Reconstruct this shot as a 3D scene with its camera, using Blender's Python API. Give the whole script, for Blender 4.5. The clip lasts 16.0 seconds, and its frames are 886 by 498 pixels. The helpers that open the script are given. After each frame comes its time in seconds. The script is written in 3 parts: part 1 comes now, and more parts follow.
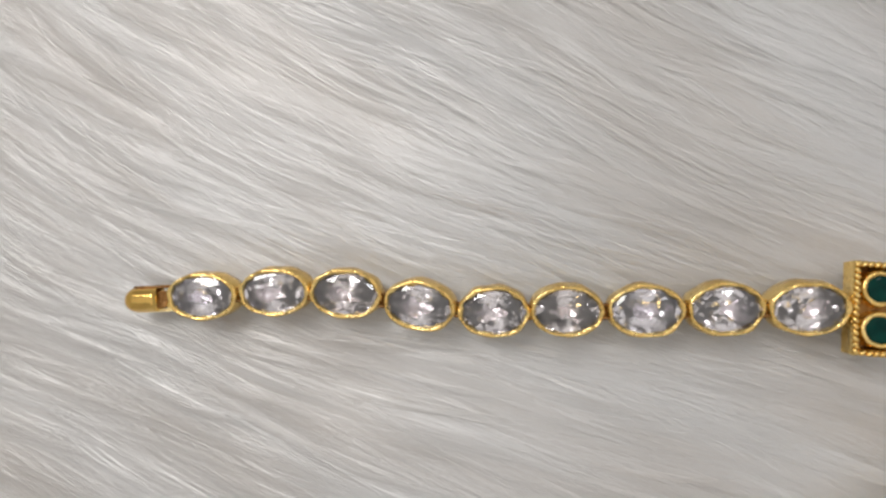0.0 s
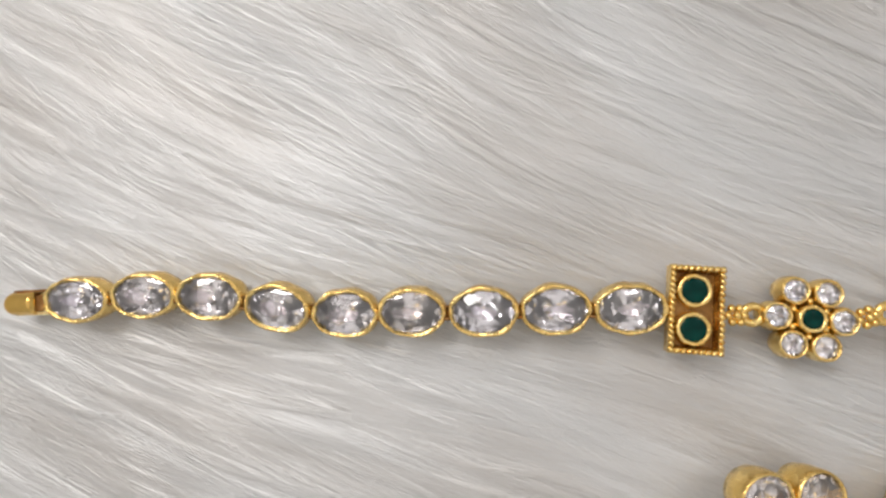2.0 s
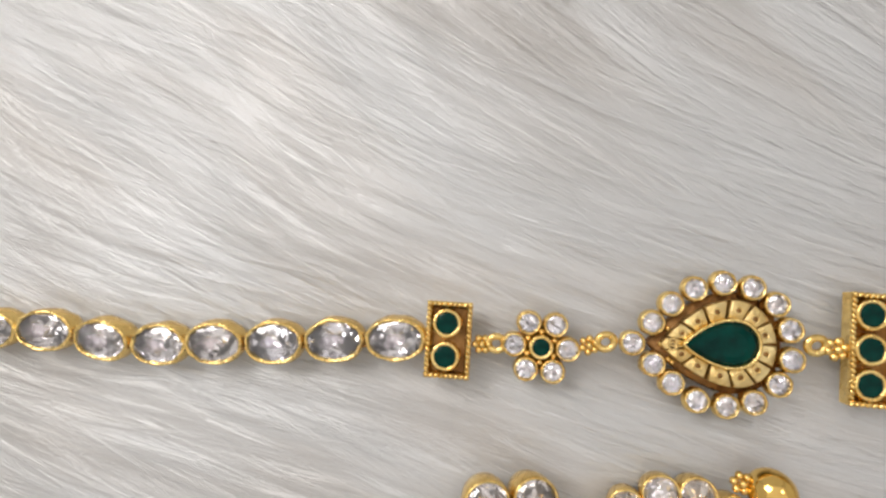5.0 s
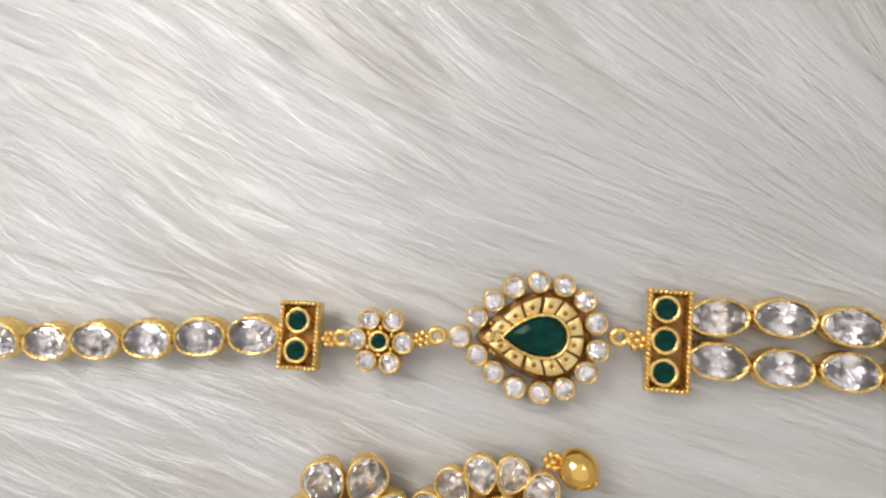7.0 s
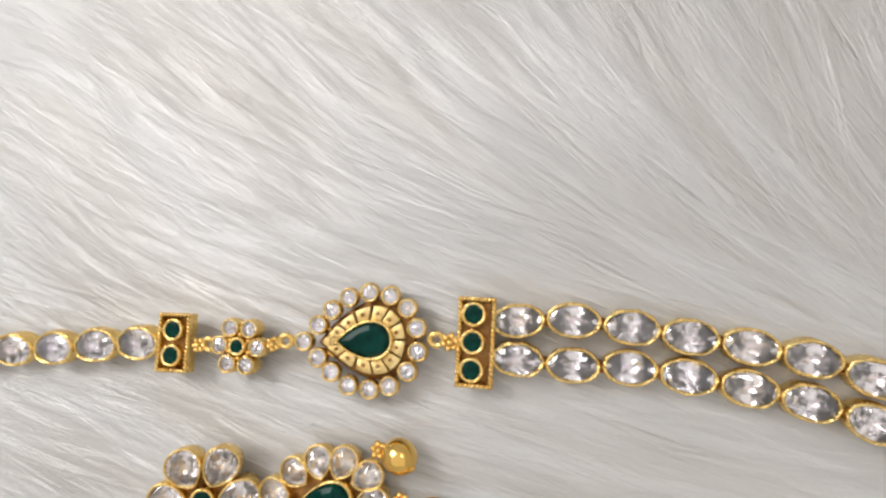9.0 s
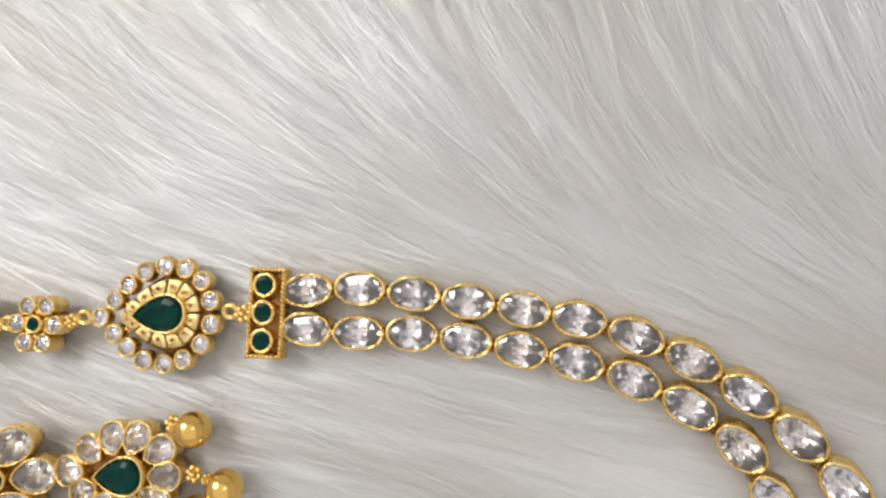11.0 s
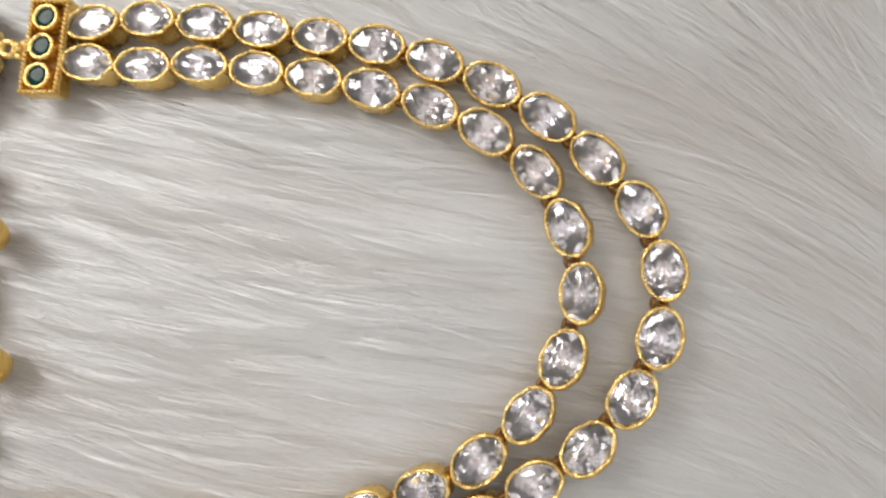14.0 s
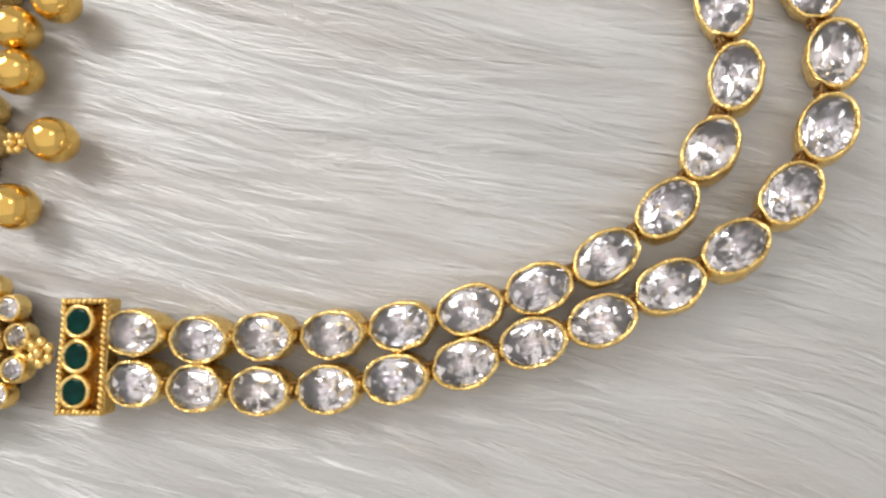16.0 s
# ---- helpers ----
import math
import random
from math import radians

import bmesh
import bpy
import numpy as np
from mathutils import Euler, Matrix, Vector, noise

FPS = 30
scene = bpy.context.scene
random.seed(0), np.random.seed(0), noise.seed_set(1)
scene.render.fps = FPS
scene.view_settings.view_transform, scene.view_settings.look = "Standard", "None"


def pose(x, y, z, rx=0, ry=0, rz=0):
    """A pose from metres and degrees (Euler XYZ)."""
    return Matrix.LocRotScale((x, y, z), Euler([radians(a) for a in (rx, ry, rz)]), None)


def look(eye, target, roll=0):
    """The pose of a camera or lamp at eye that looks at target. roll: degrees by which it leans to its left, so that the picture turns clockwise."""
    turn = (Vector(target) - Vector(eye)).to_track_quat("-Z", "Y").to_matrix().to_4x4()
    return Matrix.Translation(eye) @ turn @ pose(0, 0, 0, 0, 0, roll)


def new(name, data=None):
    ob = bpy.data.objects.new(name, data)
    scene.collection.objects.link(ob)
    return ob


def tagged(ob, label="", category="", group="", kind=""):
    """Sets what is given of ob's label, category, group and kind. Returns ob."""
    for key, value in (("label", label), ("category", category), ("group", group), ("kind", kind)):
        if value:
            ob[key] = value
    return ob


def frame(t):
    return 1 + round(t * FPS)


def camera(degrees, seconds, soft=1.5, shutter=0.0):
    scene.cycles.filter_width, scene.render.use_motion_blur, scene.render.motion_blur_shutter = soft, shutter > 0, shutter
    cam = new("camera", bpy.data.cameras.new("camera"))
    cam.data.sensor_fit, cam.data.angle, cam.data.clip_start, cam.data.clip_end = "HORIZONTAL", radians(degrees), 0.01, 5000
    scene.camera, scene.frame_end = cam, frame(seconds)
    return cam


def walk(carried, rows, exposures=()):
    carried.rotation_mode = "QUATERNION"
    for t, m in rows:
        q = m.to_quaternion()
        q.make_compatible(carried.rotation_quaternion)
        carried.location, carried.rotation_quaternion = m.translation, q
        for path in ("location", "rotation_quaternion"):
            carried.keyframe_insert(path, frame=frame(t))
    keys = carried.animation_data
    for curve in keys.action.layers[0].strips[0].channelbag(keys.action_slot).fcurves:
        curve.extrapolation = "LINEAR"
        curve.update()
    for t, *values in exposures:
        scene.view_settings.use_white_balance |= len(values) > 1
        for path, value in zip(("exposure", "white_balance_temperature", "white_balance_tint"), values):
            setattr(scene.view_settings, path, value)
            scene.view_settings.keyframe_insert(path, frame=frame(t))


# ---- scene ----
# Units: the pieces are drawn in millimetres and set into the world in metres.
MM = 0.001
TOP = 6.3  # height of the stone rims over the backing of the fur

cam = camera(79.54, 16.0, soft=2.5)
ROWS = [
    (0.0, 34.47, 1.45, 63.00, 3.95, 7.09, -0.19),
    (0.5, 38.59, 3.15, 63.45, 3.91, 7.18, -0.33),
    (1.0, 43.46, 3.72, 62.56, 4.58, 6.85, -0.43),
    (1.5, 47.78, 2.13, 63.78, 4.24, 6.88, -0.44),
    (2.0, 52.55, 0.07, 64.64, 5.39, 6.64, -0.27),
    (2.5, 56.31, 1.80, 66.75, 4.63, 6.72, -0.40),
    (3.0, 60.17, 1.51, 67.73, 4.96, 6.77, -0.35),
    (3.5, 64.14, 3.38, 68.26, 5.76, 6.76, -0.51),
    (4.0, 70.55, 5.30, 67.77, 4.35, 6.77, -0.81),
    (4.5, 77.34, 5.43, 69.06, 4.06, 6.69, -0.89),
    (4.7, 79.35, 5.39, 70.09, 4.38, 6.52, -0.93),
    (6.8, 102.57, 5.28, 76.96, 3.85, 6.77, -1.75),
    (7.0, 105.86, 4.65, 76.71, 4.37, 7.04, -1.61),
    (7.5, 114.46, 5.23, 76.88, 4.21, 7.56, -2.09),
    (8.0, 122.49, 2.96, 78.02, 4.88, 8.73, -2.28),
    (8.5, 130.28, 1.64, 81.50, 5.15, 10.05, -2.08),
    (9.0, 138.15, 2.00, 83.30, 6.24, 10.66, -2.56),
    (9.2, 141.75, 3.74, 82.23, 4.84, 10.71, -3.08),
    (11.3, 169.61, -6.63, 76.96, 4.99, 7.50, -3.86),
    (11.5, 171.68, -10.09, 75.75, 5.34, 7.07, -3.73),
    (12.0, 177.76, -15.19, 73.27, 6.31, 6.47, -3.42),
    (12.5, 184.04, -18.87, 70.01, 5.87, 6.04, -3.46),
    (13.0, 187.87, -25.44, 68.56, 5.74, 5.77, -3.14),
    (13.5, 187.46, -33.24, 67.44, 6.44, 5.63, -2.66),
    (14.0, 188.31, -42.14, 65.04, 6.59, 5.51, -2.20),
    (14.5, 187.65, -50.06, 59.89, 6.71, 5.10, -0.82),
    (15.0, 186.33, -55.41, 58.31, 5.75, 5.21, 0.05),
    (15.5, 180.28, -60.65, 58.33, 6.03, 6.09, 0.92),
    (16.0, 174.56, -64.92, 56.20, 5.85, 6.07, 1.66),
]
walk(cam, [(r[0], pose(r[1] * MM, r[2] * MM, (r[3] + TOP) * MM, r[4], r[5], r[6])) for r in ROWS],
     exposures=[(0.0, -0.54), (0.5, -0.35), (1.5, -0.33), (2.0, -0.37), (3.0, -0.34), (4.5, -0.33), (7.0, -0.2), (9.2, -0.17), (11.5, -0.17), (12.5, -0.17), (13.5, -0.21), (15.0, -0.24), (16.0, -0.11)])

# ---- light ----
world = bpy.data.worlds.new("room_air")
scene.world = world
world.use_nodes = True
world.node_tree.nodes["Background"].inputs[0].default_value = (0.9, 0.93, 1.0, 1)
world.node_tree.nodes["Background"].inputs[1].default_value = 0.25


def area_lamp(name, eye, target, sx, sy, watts, colour):
    lamp = bpy.data.lights.new(name, "AREA")
    lamp.shape, lamp.size, lamp.size_y, lamp.energy, lamp.color = "RECTANGLE", sx, sy, watts, colour
    ob = new(name, lamp)
    ob.matrix_world = look(eye, target)
    return ob


area_lamp("ceiling_panel_lamp", (0.10, -0.06, 0.835), (0.10, -0.06, 0.0), 1.62, 1.6, 4.1, (1.0, 0.97, 0.955))
# Unseen lamp added at the upper left to brighten that side; no window here.
area_lamp("added_key_lamp", (-0.21, 0.27, 0.47), (0.07, -0.01, 0.0), 0.26, 0.26, 2.6, (1.0, 0.968, 0.945))
# Small unseen lamp, added only for sparkle in the stones.
area_lamp("added_sparkle_lamp", (0.45, 0.25, 0.68), (0.10, 0.0, 0.0), 0.1, 0.1, 0.32, (0.95, 0.97, 1.0))


# ---- materials ----
def material(name):
    m = bpy.data.materials.new(name)
    m.use_nodes = True
    n, l = m.node_tree.nodes, m.node_tree.links
    return m, n, l, n["Principled BSDF"]


def noise_node(n, scale, detail=3.0, rough=0.55):
    tex = n.new("ShaderNodeTexNoise")
    tex.inputs["Scale"].default_value, tex.inputs["Detail"].default_value = scale, detail
    tex.inputs["Roughness"].default_value = rough
    return tex


def ramp_node(n, stops):
    r = n.new("ShaderNodeValToRGB")
    while len(r.color_ramp.elements) < len(stops):
        r.color_ramp.elements.new(0.5)
    for e, (at, c) in zip(r.color_ramp.elements, stops):
        e.position, e.color = at, (*c, 1)
    return r


def gold_material(name, dark, light, rough, bump, scale=900):
    m, n, l, b = material(name)
    coord = n.new("ShaderNodeTexCoord")
    big, fine = noise_node(n, 260), noise_node(n, scale, 4)
    l.new(coord.outputs["Object"], big.inputs["Vector"]), l.new(coord.outputs["Object"], fine.inputs["Vector"])
    r = ramp_node(n, [(0.3, dark), (0.7, light)])
    l.new(big.outputs["Fac"], r.inputs["Fac"]), l.new(r.outputs["Color"], b.inputs["Base Color"])
    b.inputs["Metallic"].default_value = 1.0
    mr = n.new("ShaderNodeMapRange")
    mr.inputs["To Min"].default_value, mr.inputs["To Max"].default_value = rough * 0.7, rough * 1.5
    l.new(fine.outputs["Fac"], mr.inputs["Value"]), l.new(mr.outputs["Result"], b.inputs["Roughness"])
    bp = n.new("ShaderNodeBump")
    bp.inputs["Strength"].default_value, bp.inputs["Distance"].default_value = bump, 0.0003
    l.new(fine.outputs["Fac"], bp.inputs["Height"]), l.new(bp.outputs["Normal"], b.inputs["Normal"])
    return m


GOLD = gold_material("polished_gold", (0.78, 0.50, 0.14), (0.96, 0.74, 0.31), 0.24, 0.6)
GOLD_MATT = gold_material("matt_engraved_gold", (0.70, 0.49, 0.18), (0.93, 0.75, 0.38), 0.34, 1.0, 1300)
FOIL = gold_material("stone_foil", (0.88, 0.84, 0.82), (0.96, 0.95, 0.96), 0.12, 0.2, 1600)
GOLD_BALL = gold_material("mirror_gold", (0.80, 0.50, 0.13), (0.90, 0.62, 0.20), 0.11, 0.06)
GOLD_DARK = gold_material("tarnished_gold", (0.15, 0.07, 0.026), (0.36, 0.20, 0.075), 0.42, 0.7, 1500)


def cut_stone(name, cool, warm, ior, rough, clear):
    """A clear stone; each stone's tint lies somewhere between a cool and a warm white."""
    m, n, l, b = material(name)
    info = n.new("ShaderNodeObjectInfo")
    r = ramp_node(n, [(0.0, cool), (0.7, [(p + q) / 2 for p, q in zip(cool, warm)]), (1.0, warm)])
    l.new(info.outputs["Random"], r.inputs["Fac"]), l.new(r.outputs["Color"], b.inputs["Base Color"])
    b.inputs["Transmission Weight"].default_value = clear
    b.inputs["IOR"].default_value, b.inputs["Roughness"].default_value = ior, rough
    return m


CUT = cut_stone("clear_cut_stone", (0.95, 0.93, 1.0), (0.99, 0.93, 0.92), 2.0, 0.0, 0.96)
MILKY = cut_stone("milky_cut_stone", (0.95, 0.91, 0.94), (0.93, 0.85, 0.80), 1.9, 0.03, 0.94)


def green_material():
    m, n, l, b = material("green_onyx")
    coord, tex = n.new("ShaderNodeTexCoord"), noise_node(n, 500, 2)
    l.new(coord.outputs["Object"], tex.inputs["Vector"])
    r = ramp_node(n, [(0.3, (0.0005, 0.018, 0.015)), (0.7, (0.001, 0.045, 0.034))])
    l.new(tex.outputs["Fac"], r.inputs["Fac"]), l.new(r.outputs["Color"], b.inputs["Base Color"])
    b.inputs["Roughness"].default_value, b.inputs["IOR"].default_value = 0.07, 1.5
    b.inputs["Specular IOR Level"].default_value = 0.12
    return m


GREEN = green_material()


def fur_material():
    """White hair: each lock has its tone, painted trough shade included, from the mesh, each hair strays a little from
    it.
    """
    m, n, l, b = material("white_fur")
    n.remove(b)
    geo, lock = n.new("ShaderNodeNewGeometry"), n.new("ShaderNodeAttribute")
    lock.attribute_name = "tone"
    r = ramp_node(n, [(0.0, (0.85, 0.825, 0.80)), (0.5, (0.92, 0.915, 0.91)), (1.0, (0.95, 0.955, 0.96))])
    add, own = n.new("ShaderNodeMath"), n.new("ShaderNodeMath")
    add.operation = own.operation = "MULTIPLY_ADD"
    own.inputs[1].default_value, own.inputs[2].default_value = 0.3, -0.15
    add.inputs[1].default_value = 1.0
    l.new(geo.outputs["Random Per Island"], own.inputs[0])
    l.new(lock.outputs["Fac"], add.inputs[0]), l.new(own.outputs[0], add.inputs[2])
    l.new(add.outputs[0], r.inputs["Fac"])
    d, t, g = n.new("ShaderNodeBsdfDiffuse"), n.new("ShaderNodeBsdfTranslucent"), n.new("ShaderNodeBsdfGlossy")
    g.inputs["Roughness"].default_value = 0.48
    g.inputs["Color"].default_value = (0.93, 0.93, 0.93, 1)
    m1, m2 = n.new("ShaderNodeMixShader"), n.new("ShaderNodeMixShader")
    m1.inputs[0].default_value, m2.inputs[0].default_value = 0.68, 0.26
    l.new(r.outputs["Color"], d.inputs["Color"]), l.new(r.outputs["Color"], t.inputs["Color"])
    l.new(d.outputs[0], m1.inputs[1]), l.new(t.outputs[0], m1.inputs[2])
    l.new(m1.outputs[0], m2.inputs[1]), l.new(g.outputs[0], m2.inputs[2])
    l.new(m2.outputs[0], n["Material Output"].inputs["Surface"])
    return m


FUR = fur_material()


def plain_material(name, a, c, scale, rough):
    m, n, l, b = material(name)
    coord, tex = n.new("ShaderNodeTexCoord"), noise_node(n, scale, 4)
    l.new(coord.outputs["Object"], tex.inputs["Vector"])
    r = ramp_node(n, [(0.3, a), (0.7, c)])
    l.new(tex.outputs["Fac"], r.inputs["Fac"]), l.new(r.outputs["Color"], b.inputs["Base Color"])
    b.inputs["Roughness"].default_value = rough
    bp = n.new("ShaderNodeBump")
    bp.inputs["Strength"].default_value, bp.inputs["Distance"].default_value = 0.3, 0.002
    l.new(tex.outputs["Fac"], bp.inputs["Height"]), l.new(bp.outputs["Normal"], b.inputs["Normal"])
    return m


BACKING = plain_material("fur_backing", (0.82, 0.80, 0.78), (0.88, 0.87, 0.855), 300, 0.9)
WALL = plain_material("wall_paint", (0.82, 0.81, 0.79), (0.86, 0.85, 0.83), 6, 0.8)
CEILING = plain_material("ceiling_paint", (0.76, 0.75, 0.73), (0.80, 0.79, 0.77), 6, 0.85)


# ---- mesh tools ----
class Shape:
    """Collects vertices and faces, in millimetres, for one mesh."""

    def __init__(self):
        self.v, self.f, self.mat = [], [], []

    def add(self, verts, faces, mat=0):
        k = len(self.v)
        self.v += [tuple(p) for p in verts]
        self.f += [tuple(k + i for i in face) for face in faces]
        self.mat += [mat] * len(faces)
        return self

    def rings(self, rings, close=True, cap_low=False, cap_high=False, mat=0):
        """A skin over rings of points; all rings have the same count."""
        n = len(rings[0])
        verts = [p for ring in rings for p in ring]
        faces = [(a * n + i, a * n + (i + 1) % n, (a + 1) * n + (i + 1) % n, (a + 1) * n + i)
                 for a in range(len(rings) - 1) for i in range(n if close else n - 1)]
        if cap_low:
            faces.append(tuple(range(n - 1, -1, -1)))
        if cap_high:
            faces.append(tuple((len(rings) - 1) * n + i for i in range(n)))
        return self.add(verts, faces, mat)

    def ball(self, c, r, seg=8, rows=5, turn=None, mat=0):
        """An ellipsoid with the radii r."""
        r = (r, r, r) if isinstance(r, (int, float)) else r
        rings = []
        for a in range(rows + 1):
            th = math.pi * (0.04 + 0.92 * a / rows)
            ring = []
            for i in range(seg):
                ph = 2 * math.pi * i / seg
                p = Vector((r[0] * math.sin(th) * math.cos(ph), r[1] * math.sin(th) * math.sin(ph), -r[2] * math.cos(th)))
                ring.append((turn @ p if turn else p) + Vector(c))
            rings.append(ring)
        return self.rings(rings, True, True, True, mat)

    def torus(self, c, big, small, seg=20, sides=8, turn=None, mat=0):
        rings = []
        for i in range(seg):
            a = 2 * math.pi * i / seg
            ring = []
            for j in range(sides):
                b = 2 * math.pi * j / sides
                p = Vector(((big + small * math.cos(b)) * math.cos(a), (big + small * math.cos(b)) * math.sin(a), small * math.sin(b)))
                ring.append((turn @ p if turn else p) + Vector(c))
            rings.append(ring)
        return self.rings(rings + rings[:1], True, False, False, mat)

    def mesh(self, name, *mats, smooth=True):
        me = bpy.data.meshes.new(name)
        me.from_pydata([(x * MM, y * MM, z * MM) for x, y, z in self.v], [], self.f)
        for m in mats:
            me.materials.append(m)
        me.polygons.foreach_set("material_index", self.mat)
        me.polygons.foreach_set("use_smooth", [smooth] * len(self.f))
        me.update()
        return me


def at(x, y, z=0.0, rz=0.0, rx=0.0, ry=0.0, sx=1.0, sy=1.0, sz=1.0):
    return pose(x * MM, y * MM, z * MM, rx, ry, rz) @ Matrix.Diagonal((sx, sy, sz, 1))


def part(name, mesh, parent, m=None, label=""):
    ob = new(name, mesh)
    ob.parent = parent
    ob.matrix_basis = m or Matrix()
    return tagged(ob, label=label)


def thing(name, m, label, category, group=""):
    ob = new(name)
    ob.empty_display_size = 0.01
    ob.matrix_basis = m
    return tagged(ob, label=label, category=category, group=group)


def ellipse(a, b, n, d=0.0, z=0.0, wobble=None):
    pts = []
    for i in range(n):
        th = 2 * math.pi * i / n
        k, h = wobble(th) if wobble else (0.0, 0.0)
        pts.append(((a + d + k) * math.cos(th), (b + d + k) * math.sin(th), z + h))
    return pts


def drop(a, b, n, d=0.0, z=0.0, power=0.85):
    """A teardrop with its tip at -x; a: half its length, b: half its width."""
    pts = []
    peak = max(math.sin(t) * math.sin(t / 2) ** power for t in np.linspace(0.1, 3.1, 60))
    for i in range(n):
        th = 2 * math.pi * i / n
        s = math.sin(th) * abs(math.sin(th / 2)) ** power / peak
        pts.append((-(a + d) * math.cos(th), -(b + d) * s, z))
    return pts


def uneven(seed, amount, lift):
    rnd = random.Random(seed)
    waves = [(rnd.randint(2, 12), rnd.uniform(0, 6.28), rnd.uniform(0.3, 1.0)) for _ in range(6)]

    def wobble(th):
        s = sum(w * math.sin(k * th + p) for k, p, w in waves) / 2.2
        c = sum(w * math.cos(k * th + 2 * p) for k, p, w in waves) / 2.2
        return amount * s, lift * c
    return wobble


def bezel_mesh(name, a, b, seed, deep=3.9, rim=0.56, n=44, mat=None, amount=0.11):
    """A hand-made collet: a closed cup with a soft, uneven rim turned in over the stone."""
    w = uneven(seed, amount, 0.0)
    wr = uneven(seed, amount, amount)
    wi = uneven(seed + 77, amount * 1.1, amount * 0.8)
    s = Shape()
    rows = [(-1.0, -deep, w), (-0.5, -deep + 0.35, w), (-0.12, -deep * 0.72, w), (0.06, -deep * 0.45, w), (0.03, -0.75, w), (-0.04, -0.35, wr), (-0.08, -0.1, wr), (-0.2, 0.04, wr),
            (-rim * 0.62, 0.05, wr), (-rim * 0.88, -0.04, wi), (-rim, -0.18, wi), (-rim - 0.03, -0.5, wi)]
    s.rings([ellipse(a, b, n, d, z, k) for d, z, k in rows], True, True)
    cup = [(-rim - 0.03, -0.5), (-rim - 0.12, -1.0), (-rim - 0.35, -1.7), (-rim - 0.9, -min(2.75, deep - 0.3))]
    s.rings([ellipse(max(a + d, 0.2), max(b + d, 0.2), n, 0, z, w if i else wi) for i, (d, z) in enumerate(cup)], True, False, True, mat=1)
    return s.mesh(name, mat or GOLD, FOIL)


def stone_mesh(name, a, b, seed, m=12, depth=2.2, dome=0.55, j=0.065):
    """A mixed-cut stone: rows of small facets, each row turned half a step against the next, above and below the girdle."""
    rnd = random.Random(seed)
    g = -0.25
    rows = [(0.12, -1.0), (0.36, -0.86), (0.60, -0.64), (0.82, -0.34), (1.0, 0.0), (0.83, 0.5), (0.58, 0.85), (0.34, 1.0)]
    v, f = [], []
    for k, (r, h) in enumerate(rows):
        q = 0.0 if r == 1.0 else j
        for i in range(m):
            th = 2 * math.pi * (i + 0.5 * (k % 2)) / m
            z = g + h * (depth if h < 0 else dome) + rnd.uniform(-q, q) * (1.3 if h < 0 else 0.9)
            v.append((a * (r + rnd.uniform(-q, q)) * math.cos(th), b * (r + rnd.uniform(-q, q)) * math.sin(th), z))
    for k in range(len(rows) - 1):
        p, q = k * m, (k + 1) * m
        for i in range(m):
            n = (i + 1) % m
            f += [(p + i, p + n, q + i), (p + n, q + n, q + i)] if k % 2 == 0 else [(p + i, p + n, q + n), (p + i, q + n, q + i)]
    f += [tuple(range(m - 1, -1, -1)), tuple(range((len(rows) - 1) * m, len(rows) * m))]
    return Shape().add(v, f).mesh(name, CUT, smooth=False)


def faceted_drop(name, a, b, high):
    """A drop-shaped stone with a flat table and a bevelled border."""
    rows = [(1.0, -0.5), (1.0, 0.0), (0.86, 0.6), (0.58, 0.95)]
    s = Shape()
    s.rings([[(x * k + (1 - k) * 0.9, y * k, z * high) for x, y, _ in drop(a, b, 20)] for k, z in rows], True, True, True)
    return s.mesh(name, GREEN, smooth=False)


def cabochon_mesh(name, a, b, high, n=32):
    s = Shape()
    rows = [(1.0, -0.5), (1.0, 0.0), (0.93, 0.45), (0.8, 0.75), (0.55, 0.95), (0.25, 1.0)]
    s.rings([[(x * k, y * k, z * high) for x, y, _ in ellipse(a, b, n)] for k, z in rows], True, True, True)
    return s.mesh(name, GREEN)


# ---- the room that closes the place ----
def slab(name, x0, y0, z0, x1, y1, z1, mat, label):
    bm = bmesh.new()
    bmesh.ops.create_cube(bm, size=1, matrix=Matrix.Translation(((x0 + x1) / 2, (y0 + y1) / 2, (z0 + z1) / 2)) @ Matrix.Diagonal((x1 - x0, y1 - y0, z1 - z0, 1)))
    me = bpy.data.meshes.new(name)
    bm.to_mesh(me), bm.free()
    me.materials.append(mat)
    return tagged(new(name, me), label=label, category=name.split("_")[0], kind="structure")


slab("wall_north", -0.75, 0.80, -0.02, 0.95, 0.83, 0.85, WALL, "plain off-white painted wall round the display")
slab("wall_south", -0.75, -0.93, -0.02, 0.95, -0.90, 0.85, WALL, "plain off-white painted wall round the display")
slab("wall_west", -0.78, -0.93, -0.02, -0.75, 0.83, 0.85, WALL, "plain off-white painted wall round the display")
slab("wall_east", 0.95, -0.93, -0.02, 0.98, 0.83, 0.85, WALL, "plain off-white painted wall round the display")
slab("ceiling", -0.78, -0.93, 0.85, 0.98, 0.83, 0.88, CEILING, "plain off-white painted ceiling over the display")


